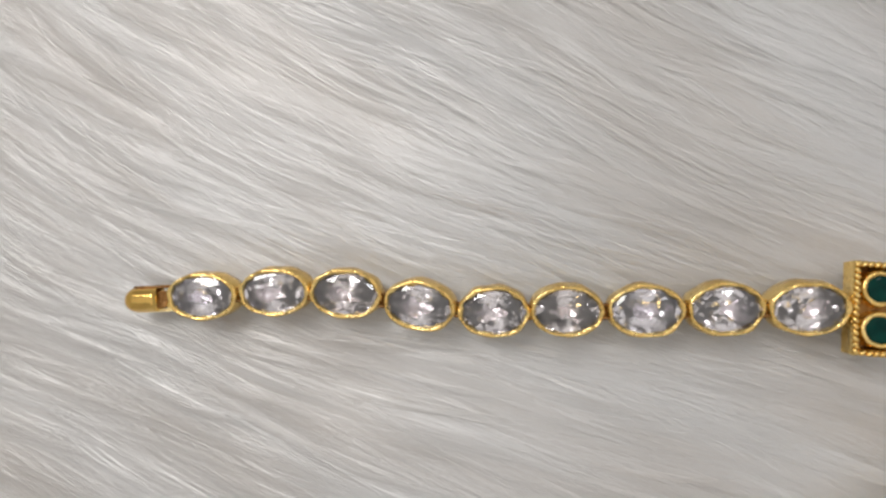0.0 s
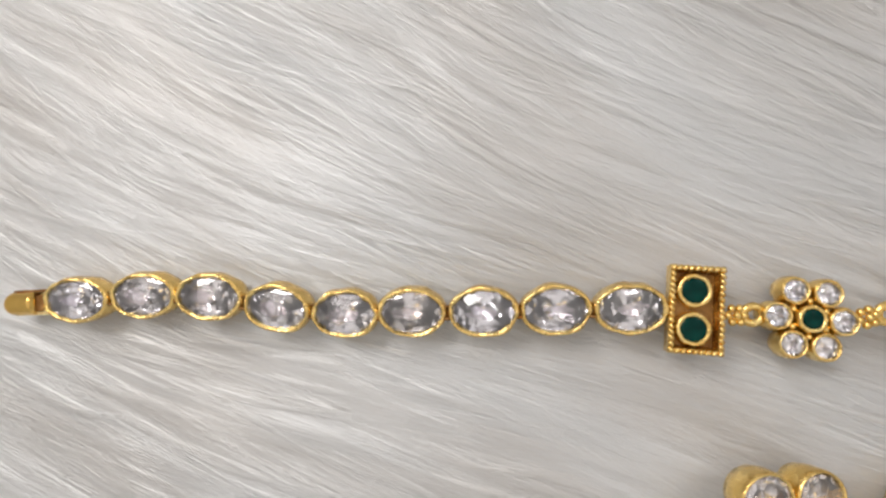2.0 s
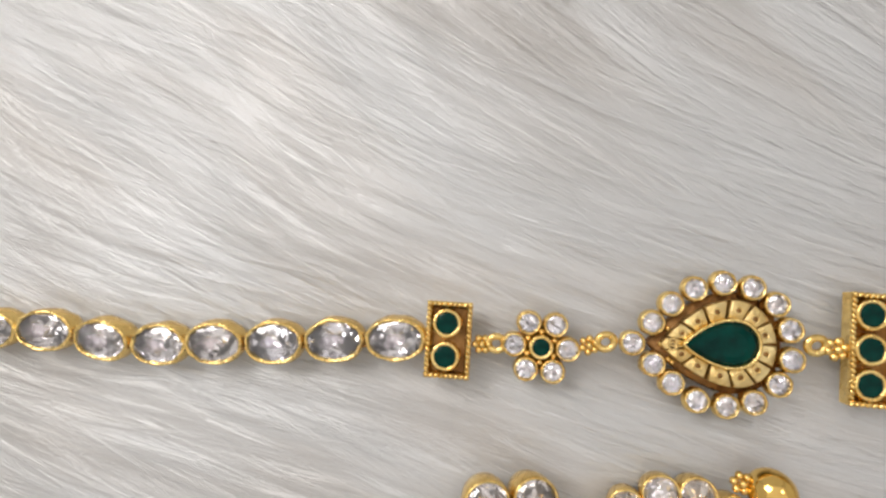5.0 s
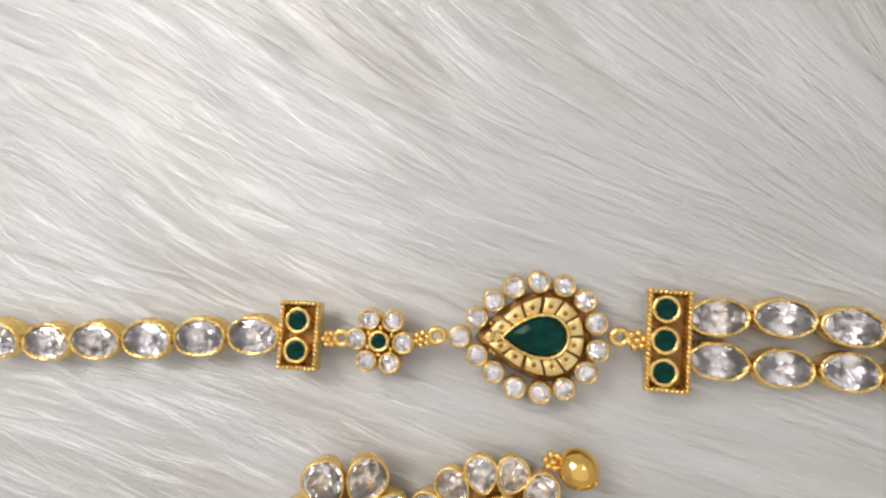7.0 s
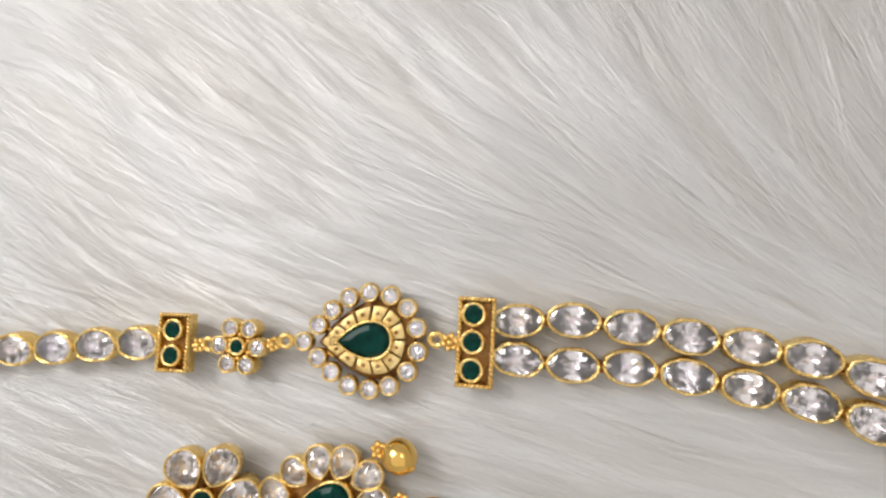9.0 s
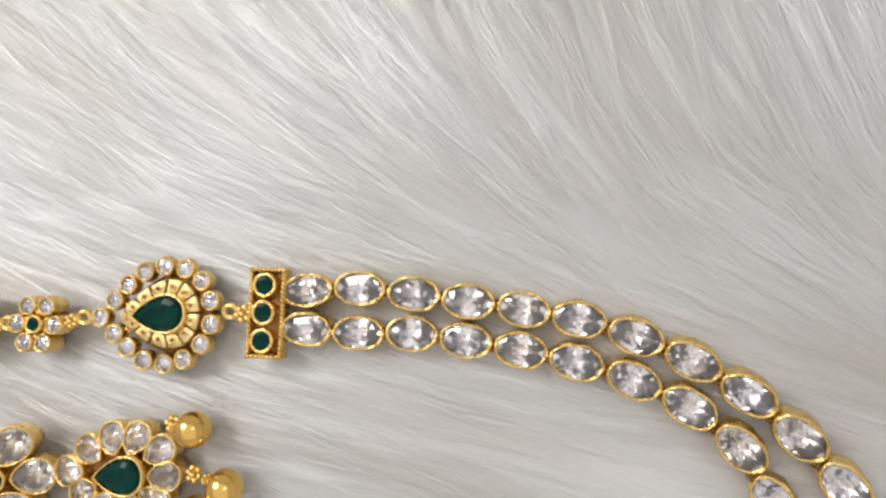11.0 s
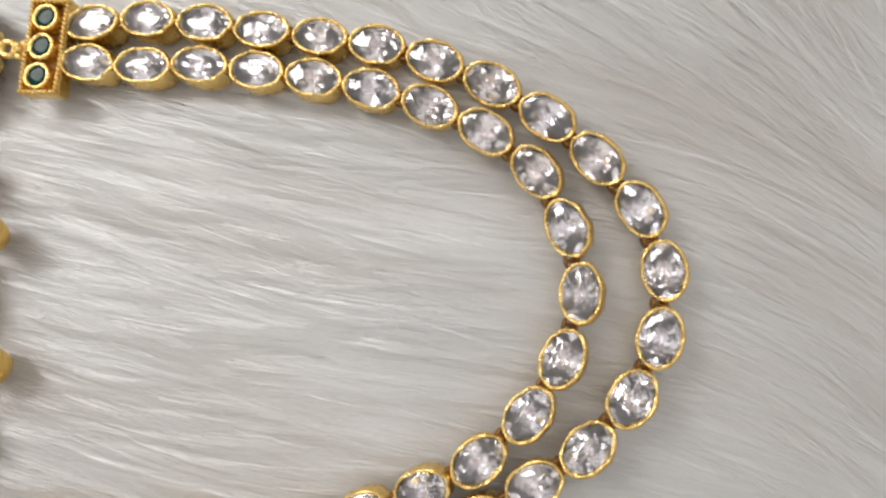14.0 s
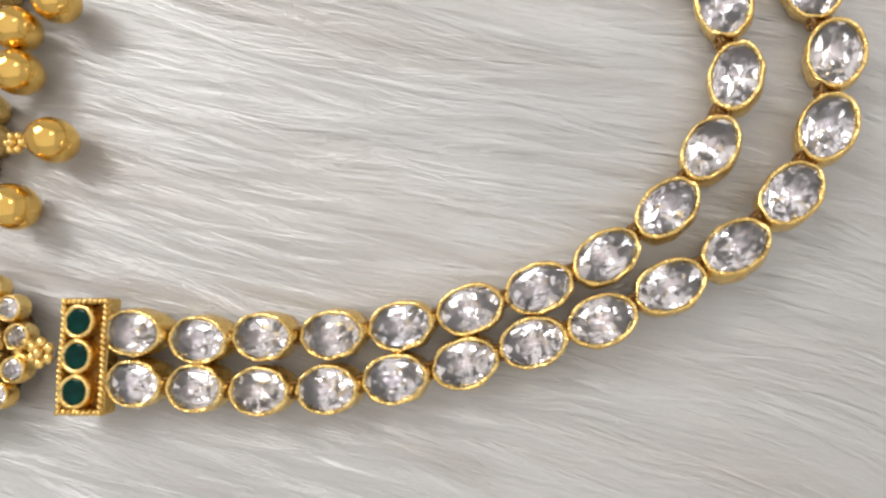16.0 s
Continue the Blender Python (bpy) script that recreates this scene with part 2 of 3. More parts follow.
# ---- fur ----
def fur_sheet():
    """The soft backing of the fur, gently uneven where the jewellery lies."""
    s = Shape()
    xs = [-750.0] + list(np.linspace(-120, 320, 89)) + [950.0]
    ys = [-900.0] + list(np.linspace(-180, 150, 67)) + [800.0]
    s.v = [(x, y, 0.25 * noise.noise(Vector((x * 0.03, y * 0.05, 0.0))) - 0.4) for y in ys for x in xs]
    k = len(xs)
    s.f = [(j * k + i, j * k + i + 1, (j + 1) * k + i + 1, (j + 1) * k + i) for j in range(len(ys) - 1) for i in range(k - 1)]
    s.mat = [0] * len(s.f)
    return tagged(new("floor", s.mesh("floor", BACKING)), label="soft white backing of a long-haired fur throw", category="fur throw", kind="structure")


fur_sheet()


def lay(x, y):
    """The way in which the pile lies, in degrees."""
    up = np.clip((y + 5) / 30, 0, 1)
    right = np.clip((x - 120) / 90, 0, 1)
    return -12 - 5 * np.clip((y + 60) / 40, 0, 1) - 14 * up - 26 * np.clip((y - 18) / 35, 0, 1) * np.clip(x / 150, 0.1, 1) - 12 * up * right - 14 * np.clip((y + 18) / 20, 0, 1) * np.clip((x - 130) / 50, 0, 1) - 30 * np.clip((x - 200) / 28, 0, 1) * (1 - 0.5 * up)


def hump(x, y):
    """Wide, low swells of the throw."""
    return 0.45 * np.sin(x * 0.043 + y * 0.09 + 1.0) + 0.35 * np.sin(y * 0.16 - x * 0.021 + 0.4)


def fur(locks=16500, each=26, seed=5):
    """Long hairs in flat locks that overlap like shingles, each lock running to a point."""
    rng = np.random.default_rng(seed)
    cx, cy = rng.uniform(-80, 262, locks), rng.uniform(-118, 92, locks)
    low = np.array([noise.noise(Vector((x * 0.02, y * 0.03, 3.0))) for x, y in zip(cx, cy)])
    fine = np.array([noise.noise(Vector((x * 0.07, y * 0.1, 8.0))) for x, y in zip(cx, cy)])
    ang = np.radians(lay(cx, cy) + 7 * low + 7 * fine + rng.normal(0, 4, locks))
    way = np.radians(lay(cx, cy))
    run, across = (cx - 130) * np.cos(way) + cy * np.sin(way), cy * np.cos(way) - (cx - 130) * np.sin(way)
    streak = np.array([noise.noise(Vector((u * 0.02, v * 0.15, 5.0))) for u, v in zip(run, across)])  # long shallow troughs along the pile, used for height and for painted shade
    length = rng.uniform(9, 26, locks)
    bend = np.radians(rng.normal(0, 6, locks) + 5 * low + 12 * np.clip(cy / 40, 0, 1))
    deep = np.clip((cx - 60) / 90, 0, 1) * np.clip((cy + 5) / 30, 0, 1)  # longer pile towards the far corner
    length *= 1 + 0.8 * deep
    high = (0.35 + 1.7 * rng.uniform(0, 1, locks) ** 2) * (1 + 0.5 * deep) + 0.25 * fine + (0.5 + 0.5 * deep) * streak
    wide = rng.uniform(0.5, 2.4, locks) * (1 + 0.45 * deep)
    # Random lock tone, plus trough shade (streak) and pile sheen (low) painted in.
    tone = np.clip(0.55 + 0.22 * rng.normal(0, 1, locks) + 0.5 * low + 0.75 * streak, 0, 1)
    n, seg = locks * each, 3
    rep = lambda a: np.repeat(a, each)
    q = rng.normal(0, 1, n)
    along = rng.uniform(-4, 4, n)
    stray = np.where(rng.uniform(0, 1, n) < 0.06, 5.0, 1.0)
    a0, ln, bd = rep(ang) + rng.normal(0, 0.022, n) * stray, rep(length) * rng.uniform(0.7, 1.1, n), rep(bend) + rng.normal(0, 0.05, n)
    off, width = q * rep(wide), rep(wide)
    t = np.linspace(0, 1, seg + 1)[None, :]
    th = a0[:, None] + bd[:, None] * t
    step = ln[:, None] / seg
    dx, dy = np.cumsum(np.cos(th) * step, 1) - np.cos(th) * step, np.cumsum(np.sin(th) * step, 1) - np.sin(th) * step
    gather = 1 - 0.85 * t ** 1.3
    px = rep(cx)[:, None] - np.sin(a0)[:, None] * off[:, None] * gather + np.cos(a0)[:, None] * along[:, None] + dx
    py = rep(cy)[:, None] + np.cos(a0)[:, None] * off[:, None] * gather + np.sin(a0)[:, None] * along[:, None] + dy
    bow = np.exp(-0.5 * q * q)
    rise = np.sin(np.pi * np.clip(0.1 + 0.78 * t, 0, 1)) ** 0.8
    pz = 1.0 + hump(px, py) + (rep(high) * (0.25 + 0.75 * bow) + rng.uniform(0, 0.12, n))[:, None] * rise
    slope = (rep(high) * 0.75 * q * bow / width)[:, None] * rise * 0.8
    wd = rng.uniform(0.014, 0.036, n)[:, None] * np.clip(1.15 - t ** 2.2 * 1.1, 0.06, 1)
    tilt = rng.uniform(-0.08, 0.08, n)[:, None] - np.arctan(slope)
    sx, sy, sz = -np.sin(th) * wd * np.cos(tilt), np.cos(th) * wd * np.cos(tilt), wd * np.sin(tilt)
    left, right = np.stack([px + sx, py + sy, pz + sz], -1), np.stack([px - sx, py - sy, pz - sz], -1)
    verts = np.stack([left, right], 2).reshape(-1, 3) * MM
    base = (np.arange(n) * 2 * (seg + 1))[:, None] + 2 * np.arange(seg)[None, :]
    quads = np.stack([base, base + 1, base + 3, base + 2], -1).reshape(-1)
    me = bpy.data.meshes.new("fur")
    me.vertices.add(len(verts)), me.vertices.foreach_set("co", verts.ravel())
    me.loops.add(len(quads)), me.loops.foreach_set("vertex_index", quads)
    me.polygons.add(n * seg), me.polygons.foreach_set("loop_start", np.arange(n * seg) * 4)
    me.update(calc_edges=True)
    me.polygons.foreach_set("use_smooth", np.ones(n * seg, bool))
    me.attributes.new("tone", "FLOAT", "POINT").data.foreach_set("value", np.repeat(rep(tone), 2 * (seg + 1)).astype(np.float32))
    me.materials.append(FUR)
    return tagged(new("fur", me), label="long silky white fur combed in sweeping locks", category="fur", kind="stuff")


fur()

# ---- necklace ----
necklace = thing("necklace", at(0, 0, TOP), "gold necklace with clear oval stones lying on white fur", "necklace")
LINKS = [bezel_mesh("link", 4.2, 3.05, 10 + i) for i in range(6)]
STONES = [stone_mesh("stone", 3.72, 2.56, 30 + i) for i in range(6)]
SINGLE = [(-4.2, 0.15), (5.4, 0.65), (14.6, 0.5), (23.7, -1.0), (32.6, -1.7), (41.1, -1.6), (49.9, -1.5), (58.6, -1.3), (67.2, -1.25)]
OUTER = [(134.1, 0.07), (142.45, -0.2), (150.8, -1.6), (158.85, -3.25), (166.85, -4.9), (174.55, -6.85), (182.1, -9.75), (189.3, -13.55),
         (195.95, -18.4), (201.65, -24.2), (206.35, -30.7), (208.45, -38.2), (207.3, -46.05), (203.6, -52.9), (198.2, -58.4), (191.75, -62.6),
         (184.95, -66.3), (177.95, -68.85), (171.0, -71.3), (163.6, -73.15), (156.2, -74.6), (148.7, -75.1), (141.3, -75.15), (134.0, -75.0)]
INNER = [(133.7, -5.85), (141.9, -6.9), (150.1, -7.45), (158.05, -8.95), (166.0, -10.7), (173.7, -12.85), (181.25, -15.75), (188.2, -19.7),
         (194.15, -25.35), (197.45, -32.5), (198.55, -40.45), (195.95, -48.1), (191.55, -54.5), (185.45, -59.7), (178.5, -63.2),
         (171.35, -65.6), (164.0, -67.6), (156.5, -68.8), (148.7, -69.3), (141.35, -69.9), (133.5, -69.4)]


def lug_mesh():
    """The pair of small rings that join two collets."""
    s = Shape()
    for y in (-0.75, 0.75):
        s.torus((0, y, 0), 0.62, 0.2, 14, 6, Matrix.Rotation(math.pi / 2, 3, "X"))
    s.ball((0, 0, -0.1), (0.3, 1.1, 0.3), 8, 5)
    return s.mesh("joint", GOLD_DARK)


LUG = lug_mesh()


def strand(places, wide, seed, roll=0):
    rnd = random.Random(seed)
    for i, (x, y) in enumerate(places):
        a, b = places[max(i - 1, 0)], places[min(i + 1, len(places) - 1)]
        pitch = math.hypot(b[0] - a[0], b[1] - a[1]) / (2 if 0 < i < len(places) - 1 else 1)
        turn = math.degrees(math.atan2(b[1] - a[1], b[0] - a[0])) + rnd.uniform(-3, 3)
        k = rnd.randrange(6)
        lean = 20 * min(max((x - 172) / 26, 0), 1)  # the pile banks up under the bend and tips the links inwards
        link = part("link", LINKS[k], necklace,
                    at(x, y, rnd.uniform(-0.15, 0.1), turn, roll + lean + rnd.uniform(-4, 4), rnd.uniform(-3, 3) + (7 if y < -60 else 0), pitch * 0.99 / 8.4, wide / 6.1, 1))
        part("stone", STONES[rnd.randrange(6)], link, at(0, 0, 0, rnd.choice((0, 180))), "clear faceted oval stone")
        if i:
            p = places[i - 1]
            part("joint", LUG, necklace, at((x + p[0]) / 2, (y + p[1]) / 2, -1.1, math.degrees(math.atan2(y - p[1], x - p[0]))), "small tarnished gold joint")


strand(SINGLE, 6.25, 1, 8)
strand(OUTER, 5.45, 2)
strand(INNER, 5.45, 3)


GRAIN = Shape().ball((0, 0, 0), 0.42, 10, 6).mesh("grain", GOLD)


# clasp tongue at the free end
def clasp():
    s = Shape()
    rings = []
    for i in range(15):
        t = i / 14
        x = -3.4 + 4.6 * t
        r = 1.6 * math.sqrt(max(0.04, 1 - max(0, 1 - t / 0.34) ** 2))
        rings.append([(x, r * math.cos(2 * math.pi * j / 20), 1.5 * r / 1.6 * math.sin(2 * math.pi * j / 20)) for j in range(20)])
    s.rings(rings, True, True, True)
    ob = part("clasp", s.mesh("clasp", GOLD_BALL), necklace, at(-11.7, -0.15, -1.2, 2), "plain polished gold clasp tongue")
    # A solid dark block stands in for the shade inside the slot.
    slot = Shape()
    slot.rings([[(x, -1.15, -1.0), (x, 1.0, -1.0), (x, 1.0, 0.5), (x, -1.15, 0.5)] for x in (1.15, 3.4)], True, True, True)
    part("slot", slot.mesh("slot", GOLD_DARK, smooth=False), ob, at(0, 0, 0), "dark block filling the clasp slot")
    for y, z in ((1.35, 0.1), (-1.65, -0.35)):
        cheek = Shape()
        cheek.rings([[(-2.2, y, -0.8), (3.6, y, -0.8), (3.6, y, 0.6), (-1.5, y, 0.6), (-2.2, y, 0.2)], [(-2.2, y + 0.4, -0.8), (3.6, y + 0.4, -0.8), (3.6, y + 0.4, 0.6), (-1.5, y + 0.4, 0.6), (-2.2, y + 0.4, 0.2)]], True, True, True)
        part("side_plate", cheek.mesh("side_plate", GOLD_MATT if y < 0 else GOLD_DARK, smooth=False), ob, at(0, 0, z))
    part("knuckle", GRAIN, ob, at(3.0, 0.55, 0.55, 0, 0, 0, 1.2, 1.3, 0.9))
    part("knuckle", GRAIN, ob, at(3.0, -0.75, 0.5, 0, 0, 0, 1.2, 1.3, 0.9))


clasp()

ROUND_BEZEL = bezel_mesh("setting", 2.04, 2.04, 51, 2.8, 0.64, 32, None, 0.04)
GREEN_ROUND = cabochon_mesh("green_stone", 1.44, 1.44, 0.16)
SMALL_BEZELS = [bezel_mesh("setting", 1.66, 1.66, 61 + i, 4.0, 0.42, 28, None, 0.045) for i in range(3)]
PEAR_BEZELS = [bezel_mesh("setting", 1.66, 1.66, 61 + i, 2.5, 0.42, 28, None, 0.045) for i in range(3)]
CENTRE_BEZEL = bezel_mesh("setting", 1.66, 1.66, 66, 3.4, 0.62, 28, None, 0.04)
SMALL_STONES = [stone_mesh("stone", 1.28, 1.28, 71 + i, 8, depth=1.15, dome=0.34) for i in range(4)]


def spacer(x, y, w, h, turn, stones, off, ry=0.0):
    """A box frame with a twisted-wire edge that holds a row of green stones."""
    s = Shape()
    hw, hh, wall = w / 2, h / 2, 0.55

    def box(dx, z):
        return [(-hw + dx, -hh + dx, z), (hw - dx, -hh + dx, z), (hw - dx, hh - dx, z), (-hw + dx, hh - dx, z)]

    s.rings([box(0.7, -2.7), box(0.3, -2.5), box(0.1, -2.2), box(0, -0.4), box(0.12, -0.25), box(wall, -0.25), box(wall + 0.35, -1.7)], True, True, True)
    ob = part("spacer_bar", s.mesh("spacer_bar", GOLD, smooth=False), necklace, at(x, y, 0, turn, 0, ry), "gold box frame set with green stones")
    inner = Shape()
    inner.rings([[(a * (hw - wall - 0.3), b * (hh - wall - 0.3), z) for a, b in ((-1, -1), (1, -1), (1, 1), (-1, 1))] for z in (-1.65, -1.25)], True, True, True)
    part("recess", inner.mesh("recess", GOLD_DARK, smooth=False), ob, label="tarnished dark gold recess")
    rope = Shape()
    for a, b in (((-hw, -hh), (hw, -hh)), ((hw, -hh), (hw, hh)), ((hw, hh), (-hw, hh)), ((-hw, hh), (-hw, -hh))):
        long = math.hypot(b[0] - a[0], b[1] - a[1])
        count = round(long / 0.66)
        heading = math.atan2(b[1] - a[1], b[0] - a[0])
        for i in range(count):
            k = (i + 0.5) / count
            px, py = a[0] + (b[0] - a[0]) * k, a[1] + (b[1] - a[1]) * k
            px -= math.copysign(0.3, px) if abs(abs(px) - hw) < 0.01 else 0
            py -= math.copysign(0.3, py) if abs(abs(py) - hh) < 0.01 else 0
            rope.ball((px, py, -0.1 + 0.08 * math.sin(9 * k + x)), (0.48, 0.3, 0.34), 8, 5, Matrix.Rotation(heading + 0.75, 3, "Z"))
    part("rope_edge", rope.mesh("rope_edge", GOLD), ob, label="twisted gold wire edge")
    for p in stones:
        part("setting", ROUND_BEZEL, ob, at(off, p, 0.05, p * 40))
        part("green_stone", GREEN_ROUND, ob, at(off, p, -0.12), "round dark green stone")


spacer(74.5, -1.25, 6.1, 10.2, -4.5, (2.2, -2.25), -0.3)
spacer(127.35, -2.95, 5.9, 14.0, -5.8, (4.3, 0, -4.35), -0.5)
spacer(127.85, -72.2, 5.7, 13.0, 2.0, (3.9, 0, -3.95), -0.75)



def rosette(parent, m):
    """A raised grain with six more round it."""
    mid = part("grain_cluster", GRAIN, parent, m, "rosette of gold grains")
    for a in np.radians(range(0, 360, 60)):
        part("grain", GRAIN, mid, at(0.74 * math.cos(a), 0.74 * math.sin(a), -0.35))


RING = Shape().torus((0, 0, 0), 1.0, 0.48, 20, 8).mesh("jump_ring", GOLD)
for x, y, rz, k in ((79.0, -1.9, 0, 1.2), (93.0, -2.15, 20, 1.2), (123.2, -2.85, 10, 1.35), (122.0, -72.1, 30, 1.6)):
    rosette(necklace, at(x, y, -0.4, rz, 0, 0, k, k, 1.1))
for x, y, rz in ((80.9, -1.85, 0), (95.2, -1.75, 15), (121.0, -2.4, 0), (120.0, -71.8, 0)):
    part("jump_ring", RING, necklace, at(x, y, -1.0, rz, 12, 0, 1.1, 1.0))


def flower(x, y, turn):
    """A little flower: six clear stones round a green one."""
    base = Shape()
    base.rings([ellipse(k, k, 24, 0, z) for k, z in ((2.6, -4.4), (2.9, -4.2), (3.1, -1.9), (2.9, -1.6))], True, True, True)
    ob = part("flower_link", base.mesh("flower_link", GOLD_DARK), necklace, at(x, y, 0, turn), "gold flower of six clear stones round a green stone")
    for i in range(6):
        a = math.radians(60 * i)
        p = (3.5 * math.cos(a), 3.5 * math.sin(a))
        part("setting", SMALL_BEZELS[i % 3], ob, at(p[0], p[1], 0, 60 * i))
        part("stone", SMALL_STONES[i % 4], ob, at(p[0], p[1], 0, 47 * i))
    part("setting", CENTRE_BEZEL, ob, at(0, 0, 0.35, 10))
    part("green_stone", GREEN_ROUND, ob, at(0, 0, 0.3, 0, 0, 0, 0.74, 0.74), "round dark green stone")
    for i in range(6):
        a = math.radians(60 * i + 30)
        part("grain", GRAIN, ob, at(2.0 * math.cos(a), 2.0 * math.sin(a), -0.6))


flower(86.75, -2.3, -6)

RIM15 = [(110.2, 5.65), (113.75, 4.95), (116.5, 2.8), (117.9, -0.45), (117.85, -4.2), (116.1, -7.2), (113.0, -9.4), (109.65, -9.9), (106.1, -9.2),
         (103.2, -7.0), (100.95, -4.6), (98.55, -1.9), (101.15, 0.75), (103.65, 3.1), (106.65, 5.0)]


def engraved_plate(k, count):
    """One of the stamped gold plates that ring the green drop, with a small boss."""
    s = Shape()
    n = 240
    lo, hi = drop(4.55, 3.15, n), drop(7.0, 5.5, n)
    i0, i1 = int(n * (k + 0.04) / count), int(n * (k + 0.96) / count)
    steps = range(i0, i1 + 1, 3)
    inner = [(lo[i % n][0] + 0.05, lo[i % n][1]) for i in steps]
    outer = [(hi[i % n][0], hi[i % n][1]) for i in steps]
    rim = inner + outer[::-1]
    c = (sum(p[0] for p in rim) / len(rim), sum(p[1] for p in rim) / len(rim))
    rings = [[(x, y, -1.3) for x, y in rim], [(x, y, 0.0) for x, y in rim],
             [(c[0] + (x - c[0]) * 0.86, c[1] + (y - c[1]) * 0.86, 0.12) for x, y in rim]]
    s.rings(rings, True, True, True)
    s.torus((c[0], c[1], 0.14), 0.50, 0.15, 14, 6)
    s.ball((c[0], c[1], 0.09), (0.36, 0.36, 0.1), 10, 4, None, 1)
    return s.mesh("engraved_plate", GOLD_MATT, GOLD_DARK)


PLATES = [engraved_plate(k, 14) for k in range(14)]


def pear(dx, dy, turn=0.0):
    """The drop-shaped plaque: a green drop in a rim of stamped plates, ringed by fifteen clear stones."""
    cx, cy = 109.0, -2.05
    base = Shape()
    base.rings([drop(8.3, 6.6, 48, d, z) for d, z in ((-0.4, -4.3), (-0.1, -4.1), (0, -2.1), (-0.25, -1.95))], True, True, True)
    ob = part("pear_plaque", base.mesh("pear_plaque", GOLD_DARK), necklace, at(cx + dx, cy + dy, 0, turn), "gold drop plaque with a green stone ringed by clear stones")
    for me in PLATES:
        part("engraved_plate", me, ob, at(0, 0, -0.35), "stamped matt gold plate")
    rim = Shape()
    rim.rings([drop(4.35, 2.75, 48, d, z) for d, z in ((0.55, -1.2), (0.52, 0.25), (0.35, 0.45), (0.12, 0.42), (0.0, 0.2), (-0.1, -0.6))], True, True, True)
    part("green_rim", rim.mesh("green_rim", GOLD), ob, at(0.25, 0, 0.05))
    part("green_stone", faceted_drop("green_drop", 4.32, 2.72, 0.8), ob, at(0.25, 0, 0.1), "polished dark green drop stone")
    for i, (x, y) in enumerate(RIM15):
        part("setting", PEAR_BEZELS[i % 3], ob, at(x - cx, y - cy, -0.3, 53 * i))
        part("stone", SMALL_STONES[i % 4], ob, at(x - cx, y - cy, -0.3, 67 * i))
    for x, y in ((-6.95, 0.0), (-6.1, -1.9), (-5.6, -2.3), (-5.9, 2.0)):
        part("grain", GRAIN, ob, at(x, y, -0.9, 0, 0, 0, 0.8, 0.8, 0.8))


pear(0, 0)
pear(1.2, -69.9)

# ---- earrings ----
def petal_meshes(a, b, seed):
    """A drop-shaped collet with its round end outwards, and the flat-cut stone in it."""
    s = Shape()
    s.rings([drop(a, b, 36, d, z, 0.42) for d, z in ((-0.9, -4.1), (-0.35, -3.8), (-0.05, -2.4), (0.04, -0.5), (-0.05, -0.04), (-0.18, 0.04), (-0.32, -0.06), (-0.36, -0.8), (-0.7, -2.25))], True, True, True)
    rnd = random.Random(seed)
    st = Shape()
    rows = [(0.06, -2.0, 0.05), (0.38, -1.5, 0.2), (0.72, -0.95, 0.16), (1.0, -0.32, 0), (0.8, 0.1, 0.08), (0.5, 0.26, 0.1), (0.2, 0.34, 0.05)]
    st.rings([[(x * k + rnd.uniform(-q, q), y * k + rnd.uniform(-q, q), z + rnd.uniform(-q, q)) for x, y, _ in drop(a - 0.34, b - 0.34, 14, 0, 0, 0.42)]
              for k, z, q in rows], True, True, True)
    return s.mesh("petal", GOLD), st.mesh("stone", MILKY, smooth=False)


PETAL = [petal_meshes(3.35, 3.0, 5), petal_meshes(3.35, 3.0, 6)]
DROP_PETAL = [petal_meshes(2.75, 2.4, 7), petal_meshes(2.75, 2.4, 8)]
BALL_R = 2.75


def ball_mesh():
    s = Shape()
    s.ball((0, 0, 0), BALL_R, 40, 24)
    s.torus((0, 0, BALL_R * 0.995), 0.5, 0.16, 16, 6)
    return s.mesh("drop_ball", GOLD_BALL)


BALL = ball_mesh()
PETAL_RING = [(-9.15, 0.8), (-5.6, 4.0), (-1.5, 5.7), (2.7, 5.55), (6.6, 3.5), (7.3, -0.4), (5.6, -3.85), (1.4, -5.0), (-3.0, -4.75), (-6.7, -2.5)]


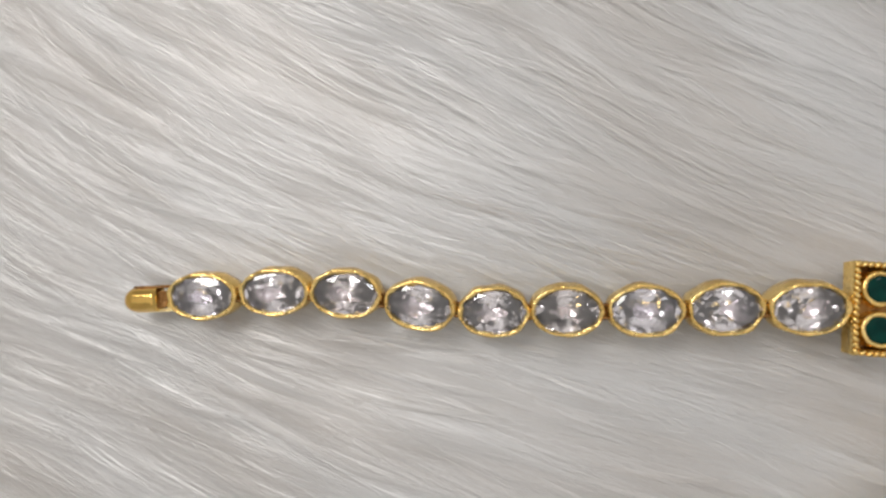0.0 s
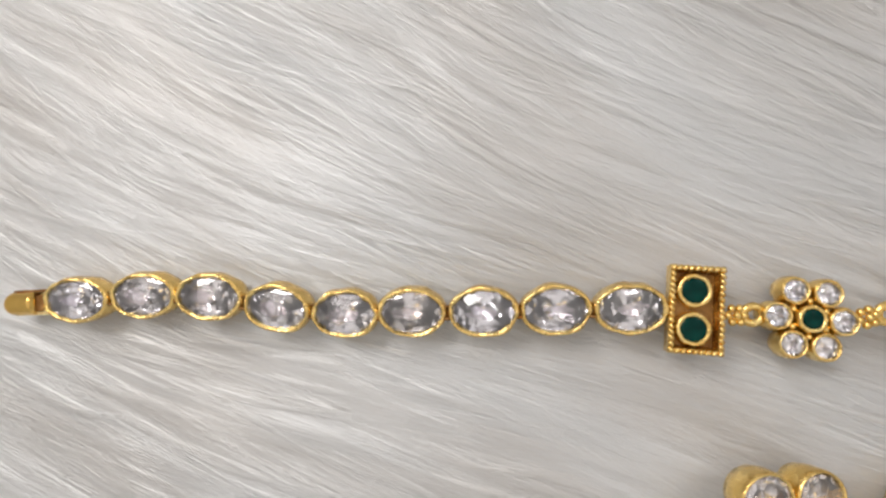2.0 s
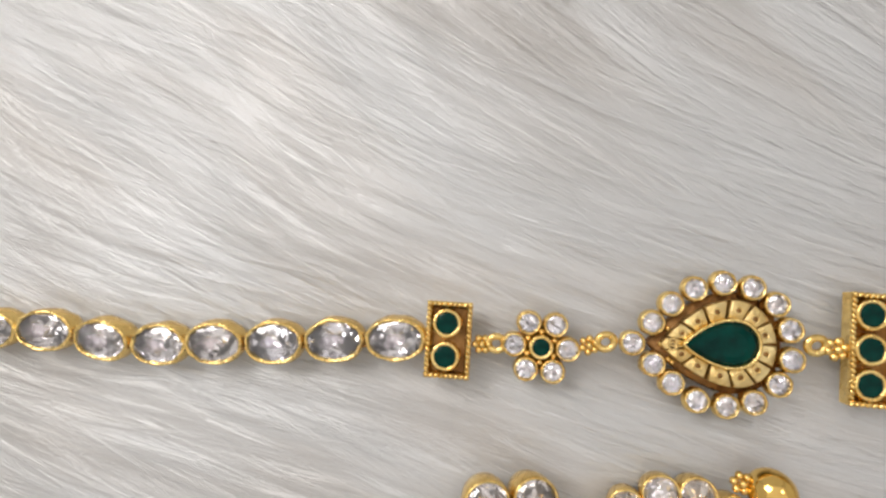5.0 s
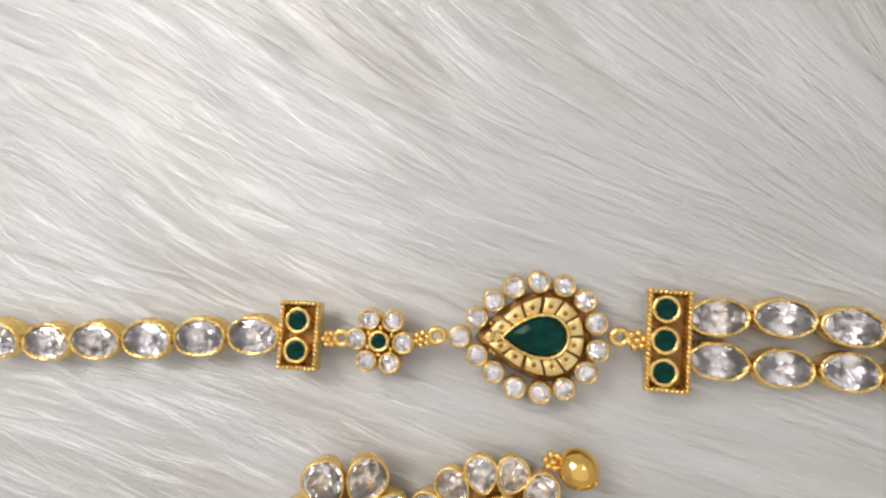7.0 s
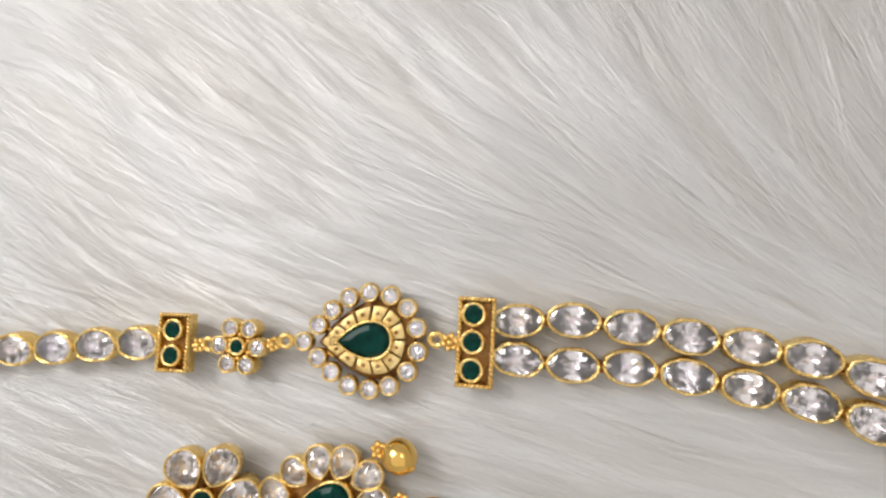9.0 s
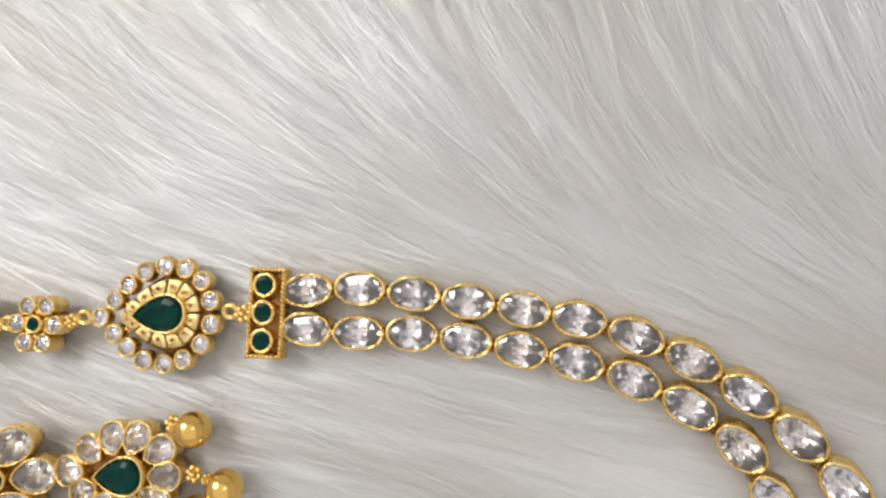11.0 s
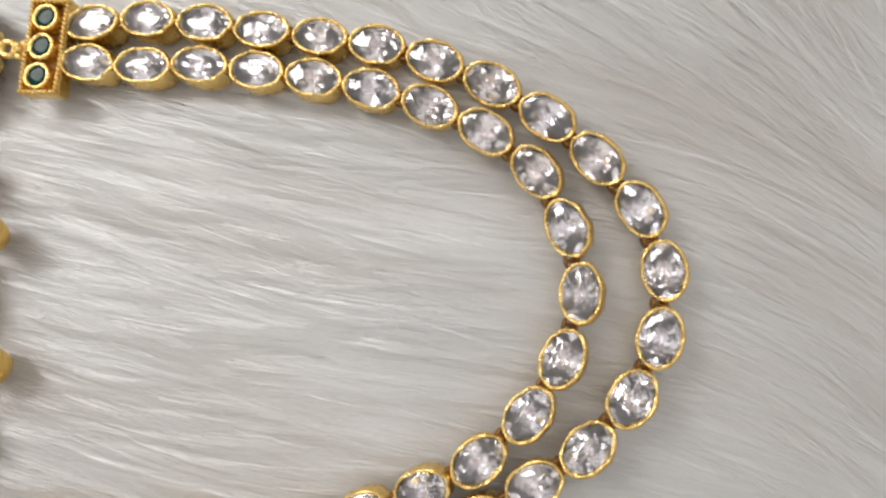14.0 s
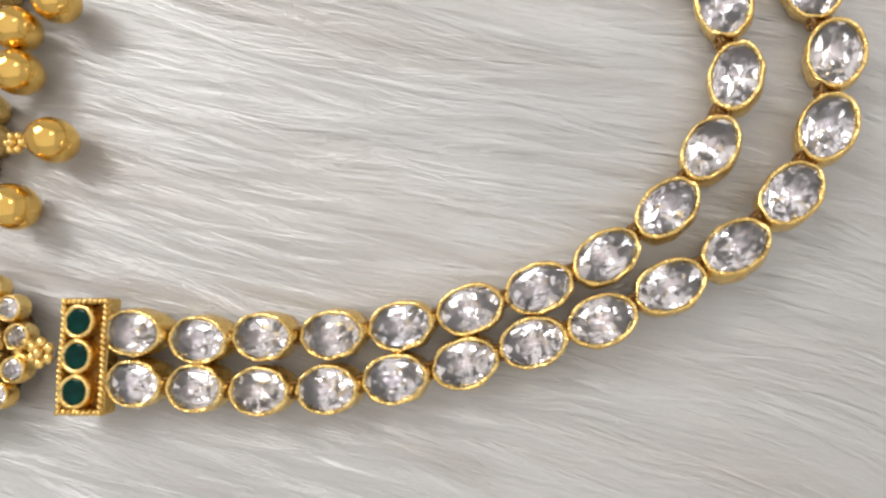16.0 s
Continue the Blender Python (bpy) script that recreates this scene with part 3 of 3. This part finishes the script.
def earring(x, y, turn, balls, label):
    """A round flower on a drop-shaped flower, with three balls hanging on rosettes of grains."""
    ob = thing("earring", at(x, y, TOP, turn), label, "earring", "pair of earrings")
    inv = Matrix.Rotation(-math.radians(turn), 2)
    base = Shape()
    base.rings([ellipse(a, b, 32, 0, z) for a, b, z in ((7.4, 4.2, -3.4), (7.8, 4.6, -3.1), (7.8, 4.6, -1.9), (7.3, 4.2, -1.7))], True, True, True)
    plate = part("drop_plate", base.mesh("drop_plate", GOLD_DARK), ob, at(-0.25, 0.15, 0.75), "gold plate of the drop-shaped flower")
    for i, (px, py) in enumerate(PETAL_RING):
        a = math.degrees(math.atan2(py, px + 0.3))
        me = DROP_PETAL[i % 2]
        k = 1.05 if i == 0 else 1.0
        petal = part("petal", me[0], plate, at(px + 0.35, py - 0.2, -0.35, a, 0, 6, k, k), "gold drop-shaped collet")
    for i, (px, py) in enumerate(PETAL_RING):
        a = math.degrees(math.atan2(py, px + 0.3))
        part("stone", DROP_PETAL[i % 2][1], plate, at(px + 0.35, py - 0.2, -0.35, a, 0, 6), "milky clear flat-cut stone")
    rim = Shape()
    rim.rings([drop(3.95, 2.7, 48, d, z) for d, z in ((0.5, -1.8), (0.45, 0.3), (0.3, 0.45), (0.1, 0.42), (0.0, 0.2), (-0.1, -0.6))], True, True, True)
    part("green_rim", rim.mesh("green_rim", GOLD), plate, at(0.45, -0.2, 0.2))
    part("green_stone", faceted_drop("green_drop", 3.9, 2.65, 0.85), plate, at(0.45, -0.2, 0.25), "polished dark green drop stone")
    disc = Shape()
    disc.rings([ellipse(k, k, 28, 0, z) for k, z in ((4.7, -3.0), (5.1, -2.8), (5.1, -2.0), (4.8, -1.8))], True, True, True)
    top = part("flower_plate", disc.mesh("flower_plate", GOLD_DARK), ob, at(-20.2, 0.25, 2.7, 0, 6, 14), "gold plate of the round flower")
    for i in range(6):
        a = 60 * i
        m = at(5.75 * math.cos(math.radians(a)), 5.75 * math.sin(math.radians(a)), -0.1, a, 0, 5)
        part("petal", PETAL[i % 2][0], top, m, "gold petal collet")
        part("stone", PETAL[i % 2][1], top, m, "milky clear flat-cut stone")
    part("setting", ROUND_BEZEL, top, at(0, 0, 0.3))
    part("green_stone", GREEN_ROUND, top, at(0, 0, 0.15), "round dark green stone")
    post = Shape().rings([ellipse(k, k, 12, 0, z) for k, z in ((1.6, -6.6), (1.9, -6.4), (1.9, -5.4), (0.5, -5.2), (0.5, -2.6))], True, True, True)
    part("post", post.mesh("post", GOLD), top, None, "gold ear post with a screw back")
    part("jump_ring", RING, ob, at(-12.2, 0.4, -1.0, 0, 0, 0, 1.3, 0.9))
    for (bx, by), (gx, gy) in balls:
        p, g = inv @ Vector((bx - x, by - y)), inv @ Vector((gx - x, gy - y))
        aim = math.degrees(math.atan2(p.y - g.y, p.x - g.x))
        part("drop_ball", BALL, ob, at(p.x, p.y, -0.6, aim, 20, 70, 1, 1, 1.08), "round polished gold ball")
        rosette(ob, at(g.x, g.y, -0.3, aim, 0, 0, 1.3, 1.3, 1.2))
        q = g + (p - g) * 0.42
        rosette(ob, at(q.x, q.y, -0.8, aim, 0, 80, 0.8, 0.8, 0.8))


earring(102.5, -26.6, 0, (((114.4, -20.25), (111.0, -19.3)), ((119.5, -29.2), (114.3, -27.0)), ((114.5, -32.9), (111.3, -33.8))),
        "gold flower earring with milky stones, green drop and balls")
earring(103.6, -46.3, 2, (((115.4, -38.5), (111.8, -39.3)), ((121.0, -47.0), (115.9, -47.3)), ((116.8, -55.1), (113.9, -54.0))),
        "gold flower earring with milky stones, green drop and balls")
